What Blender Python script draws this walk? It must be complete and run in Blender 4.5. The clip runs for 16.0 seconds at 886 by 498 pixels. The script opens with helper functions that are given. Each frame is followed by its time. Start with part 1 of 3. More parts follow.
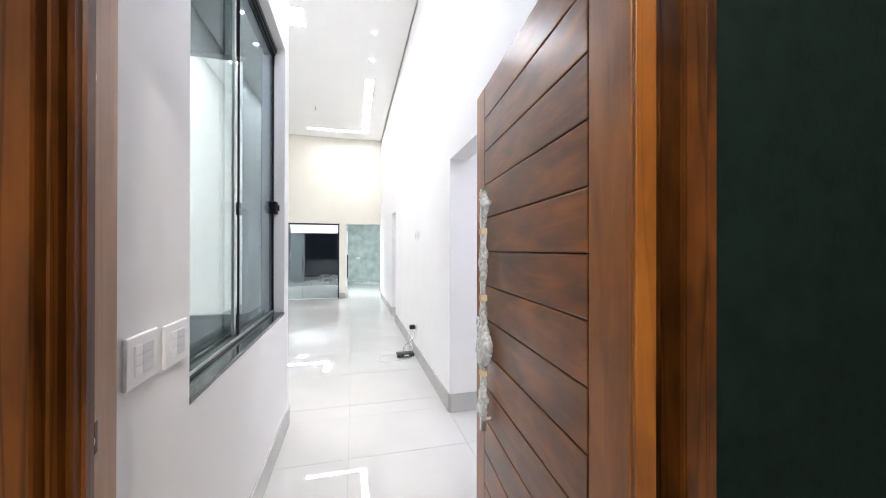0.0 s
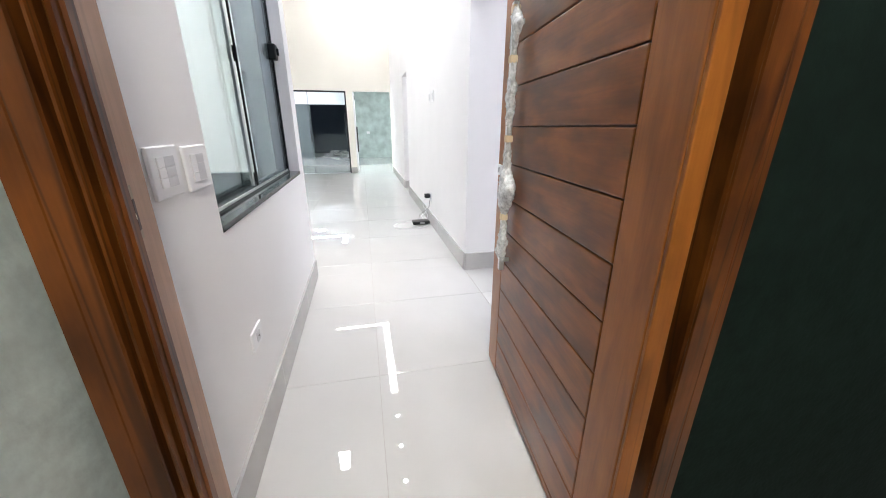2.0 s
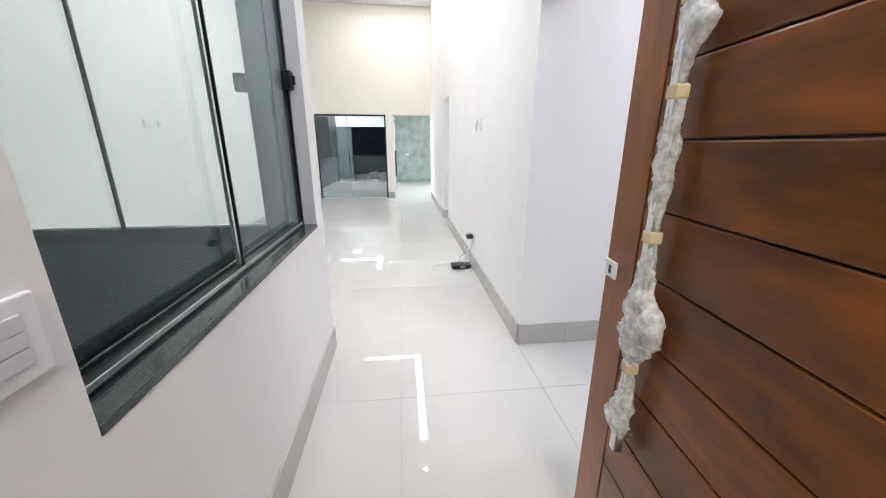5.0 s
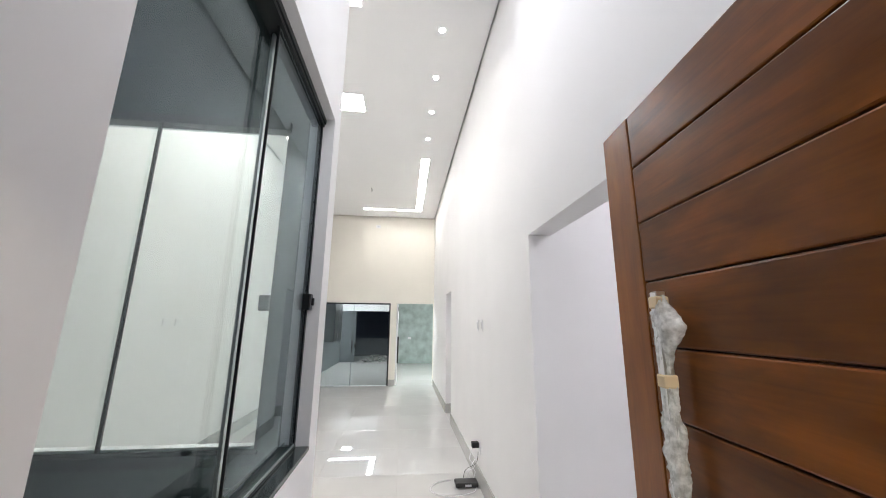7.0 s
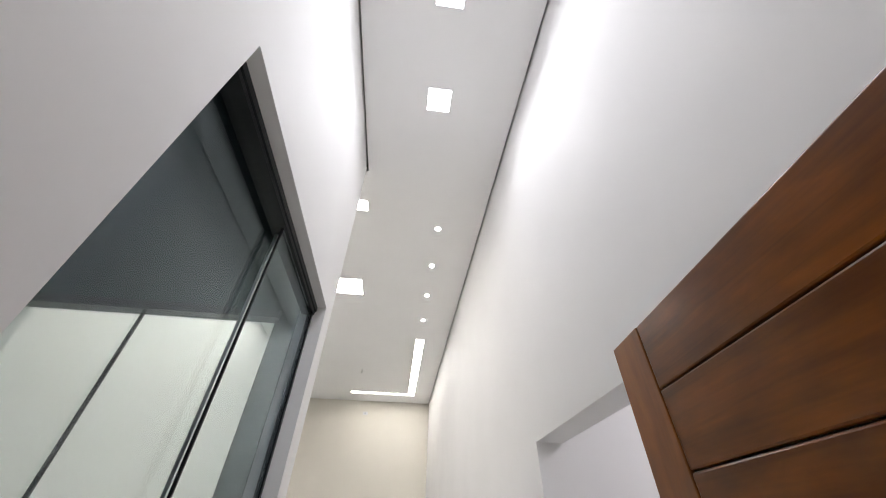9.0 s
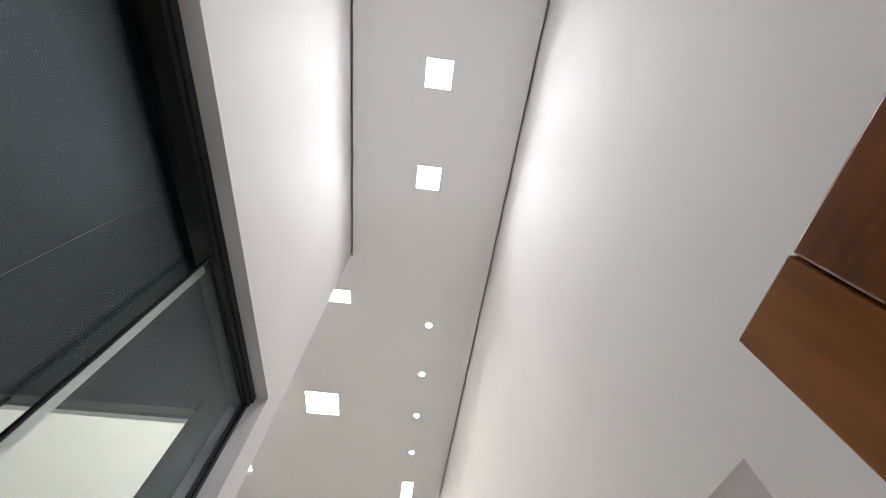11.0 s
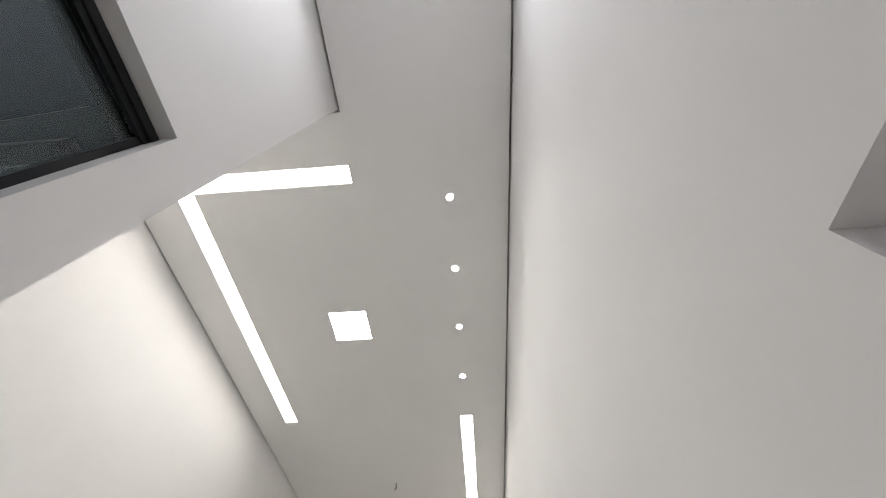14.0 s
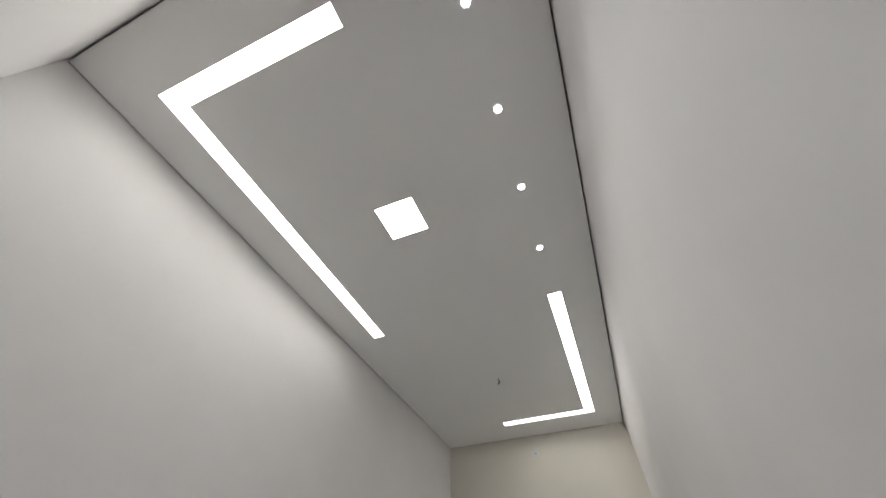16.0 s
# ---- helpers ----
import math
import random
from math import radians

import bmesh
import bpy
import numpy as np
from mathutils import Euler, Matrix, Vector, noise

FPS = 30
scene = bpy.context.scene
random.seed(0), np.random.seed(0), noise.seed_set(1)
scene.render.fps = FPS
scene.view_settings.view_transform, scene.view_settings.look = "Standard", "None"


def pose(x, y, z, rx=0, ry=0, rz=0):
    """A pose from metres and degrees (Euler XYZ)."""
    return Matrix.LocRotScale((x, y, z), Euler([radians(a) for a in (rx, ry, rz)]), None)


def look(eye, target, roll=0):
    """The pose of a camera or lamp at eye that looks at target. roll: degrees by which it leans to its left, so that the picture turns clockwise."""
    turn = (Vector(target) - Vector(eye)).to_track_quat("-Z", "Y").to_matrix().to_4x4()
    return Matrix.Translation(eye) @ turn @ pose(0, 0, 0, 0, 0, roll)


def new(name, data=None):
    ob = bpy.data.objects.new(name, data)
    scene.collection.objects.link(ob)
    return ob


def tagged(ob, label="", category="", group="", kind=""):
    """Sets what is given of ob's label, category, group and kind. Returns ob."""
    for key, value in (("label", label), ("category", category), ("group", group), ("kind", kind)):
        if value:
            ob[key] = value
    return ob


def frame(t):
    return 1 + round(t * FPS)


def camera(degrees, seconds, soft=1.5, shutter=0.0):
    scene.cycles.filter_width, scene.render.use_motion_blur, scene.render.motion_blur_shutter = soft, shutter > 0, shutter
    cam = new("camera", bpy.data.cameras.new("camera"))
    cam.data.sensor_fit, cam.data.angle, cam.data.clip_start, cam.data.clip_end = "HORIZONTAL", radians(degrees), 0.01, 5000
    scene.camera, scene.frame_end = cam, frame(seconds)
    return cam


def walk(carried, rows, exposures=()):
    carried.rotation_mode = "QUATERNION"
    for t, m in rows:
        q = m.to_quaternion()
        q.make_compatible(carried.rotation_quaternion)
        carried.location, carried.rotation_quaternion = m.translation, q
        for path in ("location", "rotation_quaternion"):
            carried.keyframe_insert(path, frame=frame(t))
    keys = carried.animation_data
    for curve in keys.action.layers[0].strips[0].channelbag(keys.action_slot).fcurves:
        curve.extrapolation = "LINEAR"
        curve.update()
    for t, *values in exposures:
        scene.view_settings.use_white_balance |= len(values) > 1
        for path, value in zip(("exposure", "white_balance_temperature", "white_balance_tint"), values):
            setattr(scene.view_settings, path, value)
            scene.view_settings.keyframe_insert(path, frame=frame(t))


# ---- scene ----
cam = camera(103.2, 16.0, soft=1.0)
PATH = [
    (0, (-0.781, -2.804, 1.348), (-0.283, -0.867, 1.352), 0.1),
    (0.5, (-0.791, -2.799, 1.292), (-0.298, -0.871, 1.09), 0.2),
    (1, (-0.795, -2.803, 1.247), (-0.323, -0.901, 0.852), 0.0),
    (1.5, (-0.8, -2.8, 1.208), (-0.357, -0.928, 0.66), 0.0),
    (2, (-0.811, -2.774, 1.194), (-0.403, -0.93, 0.538), 0.1),
    (2.5, (-0.811, -2.674, 1.193), (-0.433, -0.836, 0.502), 0.3),
    (3, (-0.756, -2.458, 1.213), (-0.438, -0.61, 0.517), 0.1),
    (5.5, (-0.772, -2.092, 1.383), (-0.565, -0.152, 0.944), 0.2),
    (6, (-0.789, -2.093, 1.448), (-0.58, -0.109, 1.312), 0.5),
    (6.5, (-0.785, -2.115, 1.491), (-0.574, -0.131, 1.629), 0.4),
    (7, (-0.785, -2.136, 1.527), (-0.576, -0.192, 1.947), 0.5),
    (7.5, (-0.79, -2.14, 1.56), (-0.584, -0.257, 2.204), 0.4),
    (8, (-0.81, -2.142, 1.594), (-0.614, -0.353, 2.465), 0.7),
    (8.5, (-0.812, -2.117, 1.626), (-0.626, -0.441, 2.702), 0.6),
    (9, (-0.755, -2.048, 1.663), (-0.584, -0.532, 2.956), 0.9),
    (9.2, (-0.726, -2.014, 1.649), (-0.564, -0.604, 3.058), 0.8),
    (11.5, (-0.627, -1.301, 1.725), (-0.524, -0.35, 3.482), 0.9),
    (12, (-0.622, -1.067, 1.717), (-0.534, -0.113, 3.473), 1.1),
    (12.5, (-0.585, -0.84, 1.732), (-0.51, 0.114, 3.488), 0.9),
    (13, (-0.471, -0.602, 1.729), (-0.434, 0.357, 3.484), 0.7),
    (13.5, (-0.407, -0.415, 1.721), (-0.437, 0.555, 3.47), 1.0),
    (14, (-0.432, -0.221, 1.726), (-0.531, 0.774, 3.458), 1.4),
    (14.5, (-0.499, 0.024, 1.752), (-0.672, 1.069, 3.448), -0.1),
    (15, (-0.491, 0.266, 1.784), (-0.776, 1.39, 3.414), -0.1),
    (15.5, (-0.506, 0.455, 1.773), (-0.896, 1.643, 3.335), 0.4),
    (16, (-0.515, 0.578, 1.78), (-1.014, 1.77, 3.306), 0.6),
]
walk(cam, [(t, look(eye, target, roll)) for t, eye, target, roll in PATH],
     exposures=((0.0, 1.58, 6050, 10), (3.0, 1.64, 6050, 10), (5.5, 1.34, 6200, 10), (7.0, 1.12, 6300, 10), (9.0, 0.74, 6500, 10), (11.5, 0.44, 6700, 10), (13.8, 0.34, 6550, 10), (14.6, 0.02, 6520, 10), (16.0, -0.30, 6450, 10)))

# ---- world and light ----
world = bpy.data.worlds.new("night")
scene.world = world
world.use_nodes = True
world.node_tree.nodes["Background"].inputs[0].default_value = (0.70, 0.80, 1.0, 1)
world.node_tree.nodes["Background"].inputs[1].default_value = 0.03

STRIP, PANEL, BIGPANEL, SPOT, ROOM, SIDE, PORCH = 9.0, 11.0, 27.0, 40.0, 28.0, 10.5, 120.0
PANEL_W, SPOT_W = 4.0, 16.0   # lamps set in the hall panels and in the spots

# ---- plan, metres ----
CEIL = 4.425
XL, XR = -1.262, 0.0         # hall walls
XW = -3.135                  # living room west wall
YD, YDO = -2.05, -2.195     # front wall, inside and outside
YC = 0.115                   # corner where the hall opens into the living room
YE = 7.307                   # end wall
T = 0.15
OP = (-0.934, 0.0, 2.10)      # side opening: y, y, height
OP2 = (3.80, 4.50, 2.085)
WY0, WY1, WZ0, WZ1 = -1.575, -0.045, 0.872, 2.80
VX0, VX1, VZ0, VZ1 = -3.00, -1.518, 0.872, 2.748
GX0, GX1, GZ = -2.86, -1.140, 2.06
PX0, PX1 = -0.978, -0.012
BASE_H = 0.152


# ---- materials ----
def mat(name, rgb, rough=0.5, metal=0.0, vary=0.05, scale=3.0, bump=0.0, bump_scale=200.0, spec=0.5, coat=0.0, rnd=0.0, emit=0.0, stretch=(1, 1, 1)):
    m = bpy.data.materials.new(name)
    m.use_nodes = True
    nt = m.node_tree
    b = nt.nodes["Principled BSDF"]
    b.inputs["Roughness"].default_value = rough
    b.inputs["Metallic"].default_value = metal
    b.inputs["Specular IOR Level"].default_value = spec
    b.inputs["Coat Weight"].default_value = coat
    co = nt.nodes.new("ShaderNodeTexCoord")
    mp = nt.nodes.new("ShaderNodeMapping")
    mp.inputs["Scale"].default_value = stretch
    nt.links.new(co.outputs["Object"], mp.inputs[0])
    n1 = nt.nodes.new("ShaderNodeTexNoise")
    n1.inputs["Scale"].default_value, n1.inputs["Detail"].default_value = scale, 6
    nt.links.new(mp.outputs[0], n1.inputs[0])
    rp = nt.nodes.new("ShaderNodeMapRange")
    rp.inputs["From Min"].default_value, rp.inputs["From Max"].default_value = 0.3, 0.7
    rp.inputs["To Min"].default_value, rp.inputs["To Max"].default_value = 1 - vary, 1 + vary
    nt.links.new(n1.outputs[0], rp.inputs[0])
    val = rp.outputs[0]
    if rnd:
        oi = nt.nodes.new("ShaderNodeObjectInfo")
        r2 = nt.nodes.new("ShaderNodeMapRange")
        r2.inputs["To Min"].default_value, r2.inputs["To Max"].default_value = 1 - rnd, 1 + rnd
        nt.links.new(oi.outputs["Random"], r2.inputs[0])
        mu = nt.nodes.new("ShaderNodeMath")
        mu.operation = "MULTIPLY"
        nt.links.new(val, mu.inputs[0])
        nt.links.new(r2.outputs[0], mu.inputs[1])
        val = mu.outputs[0]
    mx = nt.nodes.new("ShaderNodeVectorMath")
    mx.operation = "SCALE"
    mx.inputs[0].default_value = rgb
    nt.links.new(val, mx.inputs["Scale"])
    nt.links.new(mx.outputs[0], b.inputs["Base Color"])
    if bump:
        n2 = nt.nodes.new("ShaderNodeTexNoise")
        n2.inputs["Scale"].default_value, n2.inputs["Detail"].default_value = bump_scale, 3
        nt.links.new(mp.outputs[0], n2.inputs[0])
        bp = nt.nodes.new("ShaderNodeBump")
        bp.inputs["Strength"].default_value, bp.inputs["Distance"].default_value = bump, 0.002
        nt.links.new(n2.outputs[0], bp.inputs["Height"])
        nt.links.new(bp.outputs[0], b.inputs["Normal"])
    if emit:
        b.inputs["Emission Color"].default_value = (*rgb, 1)
        b.inputs["Emission Strength"].default_value = emit
    return m


def wood(name, dark, light, grain, rough=0.36, rnd=0.14, coat=0.10, vein=0.25, blotch=0.15, spec=0.28):
    """Varnished wood; grain: 'x', 'y' or 'z', the way that the fibres run; vein: dark growth lines; blotch: uneven stain."""
    m = bpy.data.materials.new(name)
    m.use_nodes = True
    nt = m.node_tree
    b = nt.nodes["Principled BSDF"]
    b.inputs["Roughness"].default_value = rough
    b.inputs["Specular IOR Level"].default_value = spec
    b.inputs["Coat Weight"].default_value, b.inputs["Coat Roughness"].default_value = coat, 0.26
    co = nt.nodes.new("ShaderNodeTexCoord")
    oi = nt.nodes.new("ShaderNodeObjectInfo")
    off = nt.nodes.new("ShaderNodeVectorMath")
    off.operation = "MULTIPLY_ADD"
    off.inputs[1].default_value = (7.0, 5.0, 9.0)
    nt.links.new(oi.outputs["Random"], off.inputs[0])
    nt.links.new(co.outputs["Object"], off.inputs[2])
    mp = nt.nodes.new("ShaderNodeMapping")
    mp.inputs["Scale"].default_value = [2.2 if a == grain else 9.0 for a in "xyz"]
    nt.links.new(off.outputs[0], mp.inputs[0])
    n1 = nt.nodes.new("ShaderNodeTexNoise")
    n1.inputs["Scale"].default_value, n1.inputs["Detail"].default_value, n1.inputs["Distortion"].default_value = 1.6, 8, 0.9
    nt.links.new(mp.outputs[0], n1.inputs[0])
    mp2 = nt.nodes.new("ShaderNodeMapping")
    mp2.inputs["Scale"].default_value = [4.0 if a == grain else 160.0 for a in "xyz"]
    nt.links.new(off.outputs[0], mp2.inputs[0])
    n2 = nt.nodes.new("ShaderNodeTexNoise")
    n2.inputs["Scale"].default_value, n2.inputs["Detail"].default_value = 1.0, 4
    nt.links.new(mp2.outputs[0], n2.inputs[0])
    mixf = nt.nodes.new("ShaderNodeMath")
    mixf.operation = "MULTIPLY_ADD"
    mixf.inputs[1].default_value = 0.30
    nt.links.new(n2.outputs[0], mixf.inputs[0])
    nt.links.new(n1.outputs[0], mixf.inputs[2])
    rp = nt.nodes.new("ShaderNodeValToRGB")
    rp.color_ramp.elements[0].position, rp.color_ramp.elements[0].color = 0.34, (*dark, 1)
    rp.color_ramp.elements[1].position, rp.color_ramp.elements[1].color = 1.0, (*light, 1)
    nt.links.new(mixf.outputs[0], rp.inputs[0])
    r2 = nt.nodes.new("ShaderNodeMapRange")
    r2.inputs["To Min"].default_value, r2.inputs["To Max"].default_value = 1 - rnd, 1 + rnd
    nt.links.new(oi.outputs["Random"], r2.inputs[0])
    mp3 = nt.nodes.new("ShaderNodeMapping")
    mp3.inputs["Scale"].default_value = [0.5 if a == grain else 11.0 for a in "xyz"]
    nt.links.new(off.outputs[0], mp3.inputs[0])
    n3 = nt.nodes.new("ShaderNodeTexNoise")
    n3.inputs["Scale"].default_value, n3.inputs["Detail"].default_value = 1.3, 1.5
    nt.links.new(mp3.outputs[0], n3.inputs[0])
    ab = nt.nodes.new("ShaderNodeMath")
    ab.operation = "PINGPONG"
    ab.inputs[1].default_value = 0.11
    nt.links.new(n3.outputs[0], ab.inputs[0])
    v1 = nt.nodes.new("ShaderNodeMapRange")
    v1.interpolation_type = "SMOOTHSTEP"
    v1.inputs["From Min"].default_value, v1.inputs["From Max"].default_value = 0.0, 0.022
    v1.inputs["To Min"].default_value, v1.inputs["To Max"].default_value = 1 - vein, 1.0
    nt.links.new(ab.outputs[0], v1.inputs[0])
    mp4 = nt.nodes.new("ShaderNodeMapping")
    mp4.inputs["Scale"].default_value = [3.0 if a == grain else 9.0 for a in "xyz"]
    nt.links.new(off.outputs[0], mp4.inputs[0])
    n4 = nt.nodes.new("ShaderNodeTexNoise")
    n4.inputs["Scale"].default_value, n4.inputs["Detail"].default_value = 1.5, 5
    nt.links.new(mp4.outputs[0], n4.inputs[0])
    v2 = nt.nodes.new("ShaderNodeMapRange")
    v2.inputs["From Min"].default_value, v2.inputs["From Max"].default_value = 0.36, 0.62
    v2.inputs["To Min"].default_value, v2.inputs["To Max"].default_value = 1 - 2 * blotch, 1.0 + 0.4 * blotch
    nt.links.new(n4.outputs[0], v2.inputs[0])
    k1 = nt.nodes.new("ShaderNodeMath")
    k1.operation = "MULTIPLY"
    nt.links.new(v1.outputs[0], k1.inputs[0])
    nt.links.new(v2.outputs[0], k1.inputs[1])
    k2 = nt.nodes.new("ShaderNodeMath")
    k2.operation = "MULTIPLY"
    nt.links.new(k1.outputs[0], k2.inputs[0])
    nt.links.new(r2.outputs[0], k2.inputs[1])
    mx = nt.nodes.new("ShaderNodeVectorMath")
    mx.operation = "SCALE"
    nt.links.new(rp.outputs[0], mx.inputs[0])
    nt.links.new(k2.outputs[0], mx.inputs["Scale"])
    nt.links.new(mx.outputs[0], b.inputs["Base Color"])
    bp = nt.nodes.new("ShaderNodeBump")
    bp.inputs["Strength"].default_value, bp.inputs["Distance"].default_value = 0.12, 0.001
    nt.links.new(n2.outputs[0], bp.inputs["Height"])
    nt.links.new(bp.outputs[0], b.inputs["Normal"])
    return m


def glass(name, tint, ior=1.5):
    """Clear pane: lets the view through, tinted, and mirrors by Fresnel."""
    m = bpy.data.materials.new(name)
    m.use_nodes = True
    nt = m.node_tree
    nt.nodes.remove(nt.nodes["Principled BSDF"])
    out = nt.nodes["Material Output"]
    tr = nt.nodes.new("ShaderNodeBsdfTransparent")
    tr.inputs[0].default_value = (*tint, 1)
    gl = nt.nodes.new("ShaderNodeBsdfGlossy")
    gl.inputs["Roughness"].default_value = 0.0
    gl.inputs["Color"].default_value = (0.74, 0.86, 0.92, 1)
    lw = nt.nodes.new("ShaderNodeLayerWeight")
    lw.inputs["Blend"].default_value = 0.5
    pw = nt.nodes.new("ShaderNodeMath")
    pw.operation = "POWER"
    pw.inputs[1].default_value = 5.0
    nt.links.new(lw.outputs["Facing"], pw.inputs[0])
    fr = nt.nodes.new("ShaderNodeMath")
    fr.operation = "MULTIPLY_ADD"
    f0 = ((ior - 1) / (ior + 1)) ** 2
    fr.inputs[1].default_value, fr.inputs[2].default_value = 1 - f0, f0
    nt.links.new(pw.outputs[0], fr.inputs[0])
    mx = nt.nodes.new("ShaderNodeMixShader")
    nt.links.new(fr.outputs[0], mx.inputs[0])
    nt.links.new(tr.outputs[0], mx.inputs[1])
    nt.links.new(gl.outputs[0], mx.inputs[2])
    nt.links.new(mx.outputs[0], out.inputs[0])
    return m


def lamp_mat(name, rgb, strength):
    m = bpy.data.materials.new(name)
    m.use_nodes = True
    b = m.node_tree.nodes["Principled BSDF"]
    b.inputs["Base Color"].default_value = (0.8, 0.8, 0.8, 1)
    b.inputs["Emission Color"].default_value = (*rgb, 1)
    b.inputs["Emission Strength"].default_value = strength
    return m


M_WALL = mat("hall_paint", (0.835, 0.825, 0.822), 0.65, vary=0.018, scale=1.7, bump=0.04, bump_scale=260)
M_CREAM = mat("end_paint", (0.80, 0.765, 0.69), 0.55, vary=0.02, scale=1.7, bump=0.10, bump_scale=260)
M_CEIL = mat("ceiling_paint", (0.90, 0.895, 0.885), 0.7, vary=0.012, scale=1.2, bump=0.03)
M_GAP = mat("shadow_gap_paint", (0.60, 0.60, 0.59), 0.8)
M_TILE = mat("polished_porcelain", (0.535, 0.526, 0.510), 0.006, vary=0.03, scale=2.2, spec=1.0, rnd=0.012)
M_GROUT = mat("grout", (0.42, 0.40, 0.37), 0.9, vary=0.15, scale=30)
M_BASE = mat("skirting_porcelain", (0.47, 0.46, 0.445), 0.25, vary=0.04, scale=4, rnd=0.02)
M_FACADE = mat("dark_green_render", (0.0050, 0.0112, 0.0086), 0.85, vary=0.25, scale=18, bump=0.7, bump_scale=60, spec=0.12)
M_PORCHW = mat("pale_green_render", (0.66, 0.75, 0.73), 0.9, vary=0.14, scale=25, bump=0.9, bump_scale=70)
# Light well's night gloom is mixed into both tones, deeper on the north wall.
M_WELL_SHADE = mat("shaded_well_render", (0.034, 0.052, 0.050), 0.9, vary=0.12, scale=6)
M_WELL = mat("dimmed_well_render", (0.078, 0.090, 0.130), 0.9, vary=0.12, scale=6)
M_CEMENT = mat("burnt_cement", (0.45, 0.535, 0.505), 0.5, vary=0.22, scale=3.5, bump=0.1, bump_scale=30)
# Cement copy with the veranda's weaker light put into its colour.
M_CEMENT_DIM = mat("dimmed_cement", (0.10, 0.115, 0.12), 0.6, vary=0.2, scale=3.5, bump=0.1, bump_scale=30)
# Colour of the night dark beyond the veranda.
M_NIGHT = mat("night_navy", (0.020, 0.025, 0.048), 0.6, vary=0.1)
M_SLAB = mat("concrete", (0.35, 0.34, 0.33), 0.9, vary=0.15, scale=4)
M_BOARD = wood("door_board_wood", (0.112, 0.0305, 0.0026), (0.295, 0.086, 0.0075), "y", rough=0.33, coat=0.14, vein=0.12, blotch=0.20, spec=0.26)
M_STILE = wood("door_stile_wood", (0.195, 0.058, 0.0084), (0.345, 0.113, 0.0175), "z", rnd=0.06, coat=0.14, spec=0.26, vein=0.12, blotch=0.12)
M_FRAME = wood("frame_wood", (0.074, 0.020, 0.0026), (0.190, 0.059, 0.0076), "z", rnd=0.08, vein=0.50, blotch=0.25, coat=0.2, spec=0.3)
M_EDGE = wood("edge_wood", (0.20, 0.060, 0.0075), (0.34, 0.115, 0.017), "z", rnd=0.05, vein=0.2)
M_JAMB = wood("jamb_wood", (0.29, 0.150, 0.082), (0.42, 0.225, 0.13), "z", rough=0.5, rnd=0.05, coat=0.0, vein=0.14, blotch=0.06)
# Dark brown that holds the shade of the grooves and the strike hole.
M_GROOVE = mat("groove_shadow_wood", (0.06, 0.022, 0.01), 0.7)
M_BLACK = mat("black_aluminium", (0.012, 0.0135, 0.015), 0.34, metal=0.0, vary=0.05, spec=0.4)
M_SILL = mat("dark_granite", (0.024, 0.031, 0.031), 0.05, vary=0.25, scale=220)
M_GLASS = glass("window_glass", (0.965, 0.985, 0.974), 1.58)
M_GLASS2 = glass("green_glass", (0.93, 0.965, 0.955), 1.5)
M_ALU = mat("bright_aluminium", (0.62, 0.64, 0.64), 0.35, metal=0.9)
M_PLAS = mat("white_plastic", (0.82, 0.82, 0.83), 0.28, vary=0.01)
M_KEY = mat("grey_plastic", (0.62, 0.62, 0.64), 0.3, vary=0.01)
M_BLKP = mat("black_plastic", (0.012, 0.012, 0.013), 0.35)
M_STEEL = mat("brushed_steel", (0.55, 0.54, 0.52), 0.3, metal=1.0)
M_BRASS = mat("dull_brass", (0.26, 0.17, 0.085), 0.45, metal=0.8, vary=0.2, scale=60)
M_TAPE = mat("masking_tape", (0.72, 0.58, 0.38), 0.6)
M_STRIP = lamp_mat("strip_light", (1.0, 0.965, 0.91), STRIP)
M_PANEL = lamp_mat("panel_light", (0.945, 0.95, 1.0), PANEL)
M_SIDE = lamp_mat("side_room_light", (0.98, 0.95, 1.0), SIDE)
M_BACK = lamp_mat("back_room_light", (0.95, 1.0, 0.98), ROOM)
M_BIG = lamp_mat("large_panel_light", (1.0, 0.98, 0.95), BIGPANEL)
# Glow of the unseen lamp that brightens the entrance.
M_PORCHL = lamp_mat("unseen_porch_lamp", (1.0, 0.90, 0.75), PORCH)
M_SPOT = lamp_mat("spot_light", (1.0, 0.97, 0.92), SPOT)
M_ROOM = lamp_mat("room_light", (0.97, 0.97, 1.0), ROOM)


# ---- builders ----
def box(bm, x0, x1, y0, y1, z0, z1):
    v = [bm.verts.new((x, y, z)) for z in (z0, z1) for x, y in ((x0, y0), (x1, y0), (x1, y1), (x0, y1))]
    for f in ((3, 2, 1, 0), (4, 5, 6, 7), (0, 1, 5, 4), (1, 2, 6, 5), (2, 3, 7, 6), (3, 0, 4, 7)):
        bm.faces.new([v[i] for i in f])


def boxes(*rows):
    bm = bmesh.new()
    for r in rows:
        box(bm, *r)
    return bm


def bevelled(x0, x1, y0, y1, z0, z1, r=0.003, seg=2):
    bm = boxes((x0, x1, y0, y1, z0, z1))
    bmesh.ops.bevel(bm, geom=bm.edges[:], offset=r, segments=seg, affect="EDGES", profile=0.5)
    return bm


def disc(bm, c, r, h, axis="z", n=24):
    m = Matrix.Translation(c)
    if axis == "x":
        m = m @ Matrix.Rotation(math.pi / 2, 4, "Y")
    if axis == "y":
        m = m @ Matrix.Rotation(math.pi / 2, 4, "X")
    bmesh.ops.create_cone(bm, cap_ends=True, segments=n, radius1=r, radius2=r, depth=h, matrix=m)


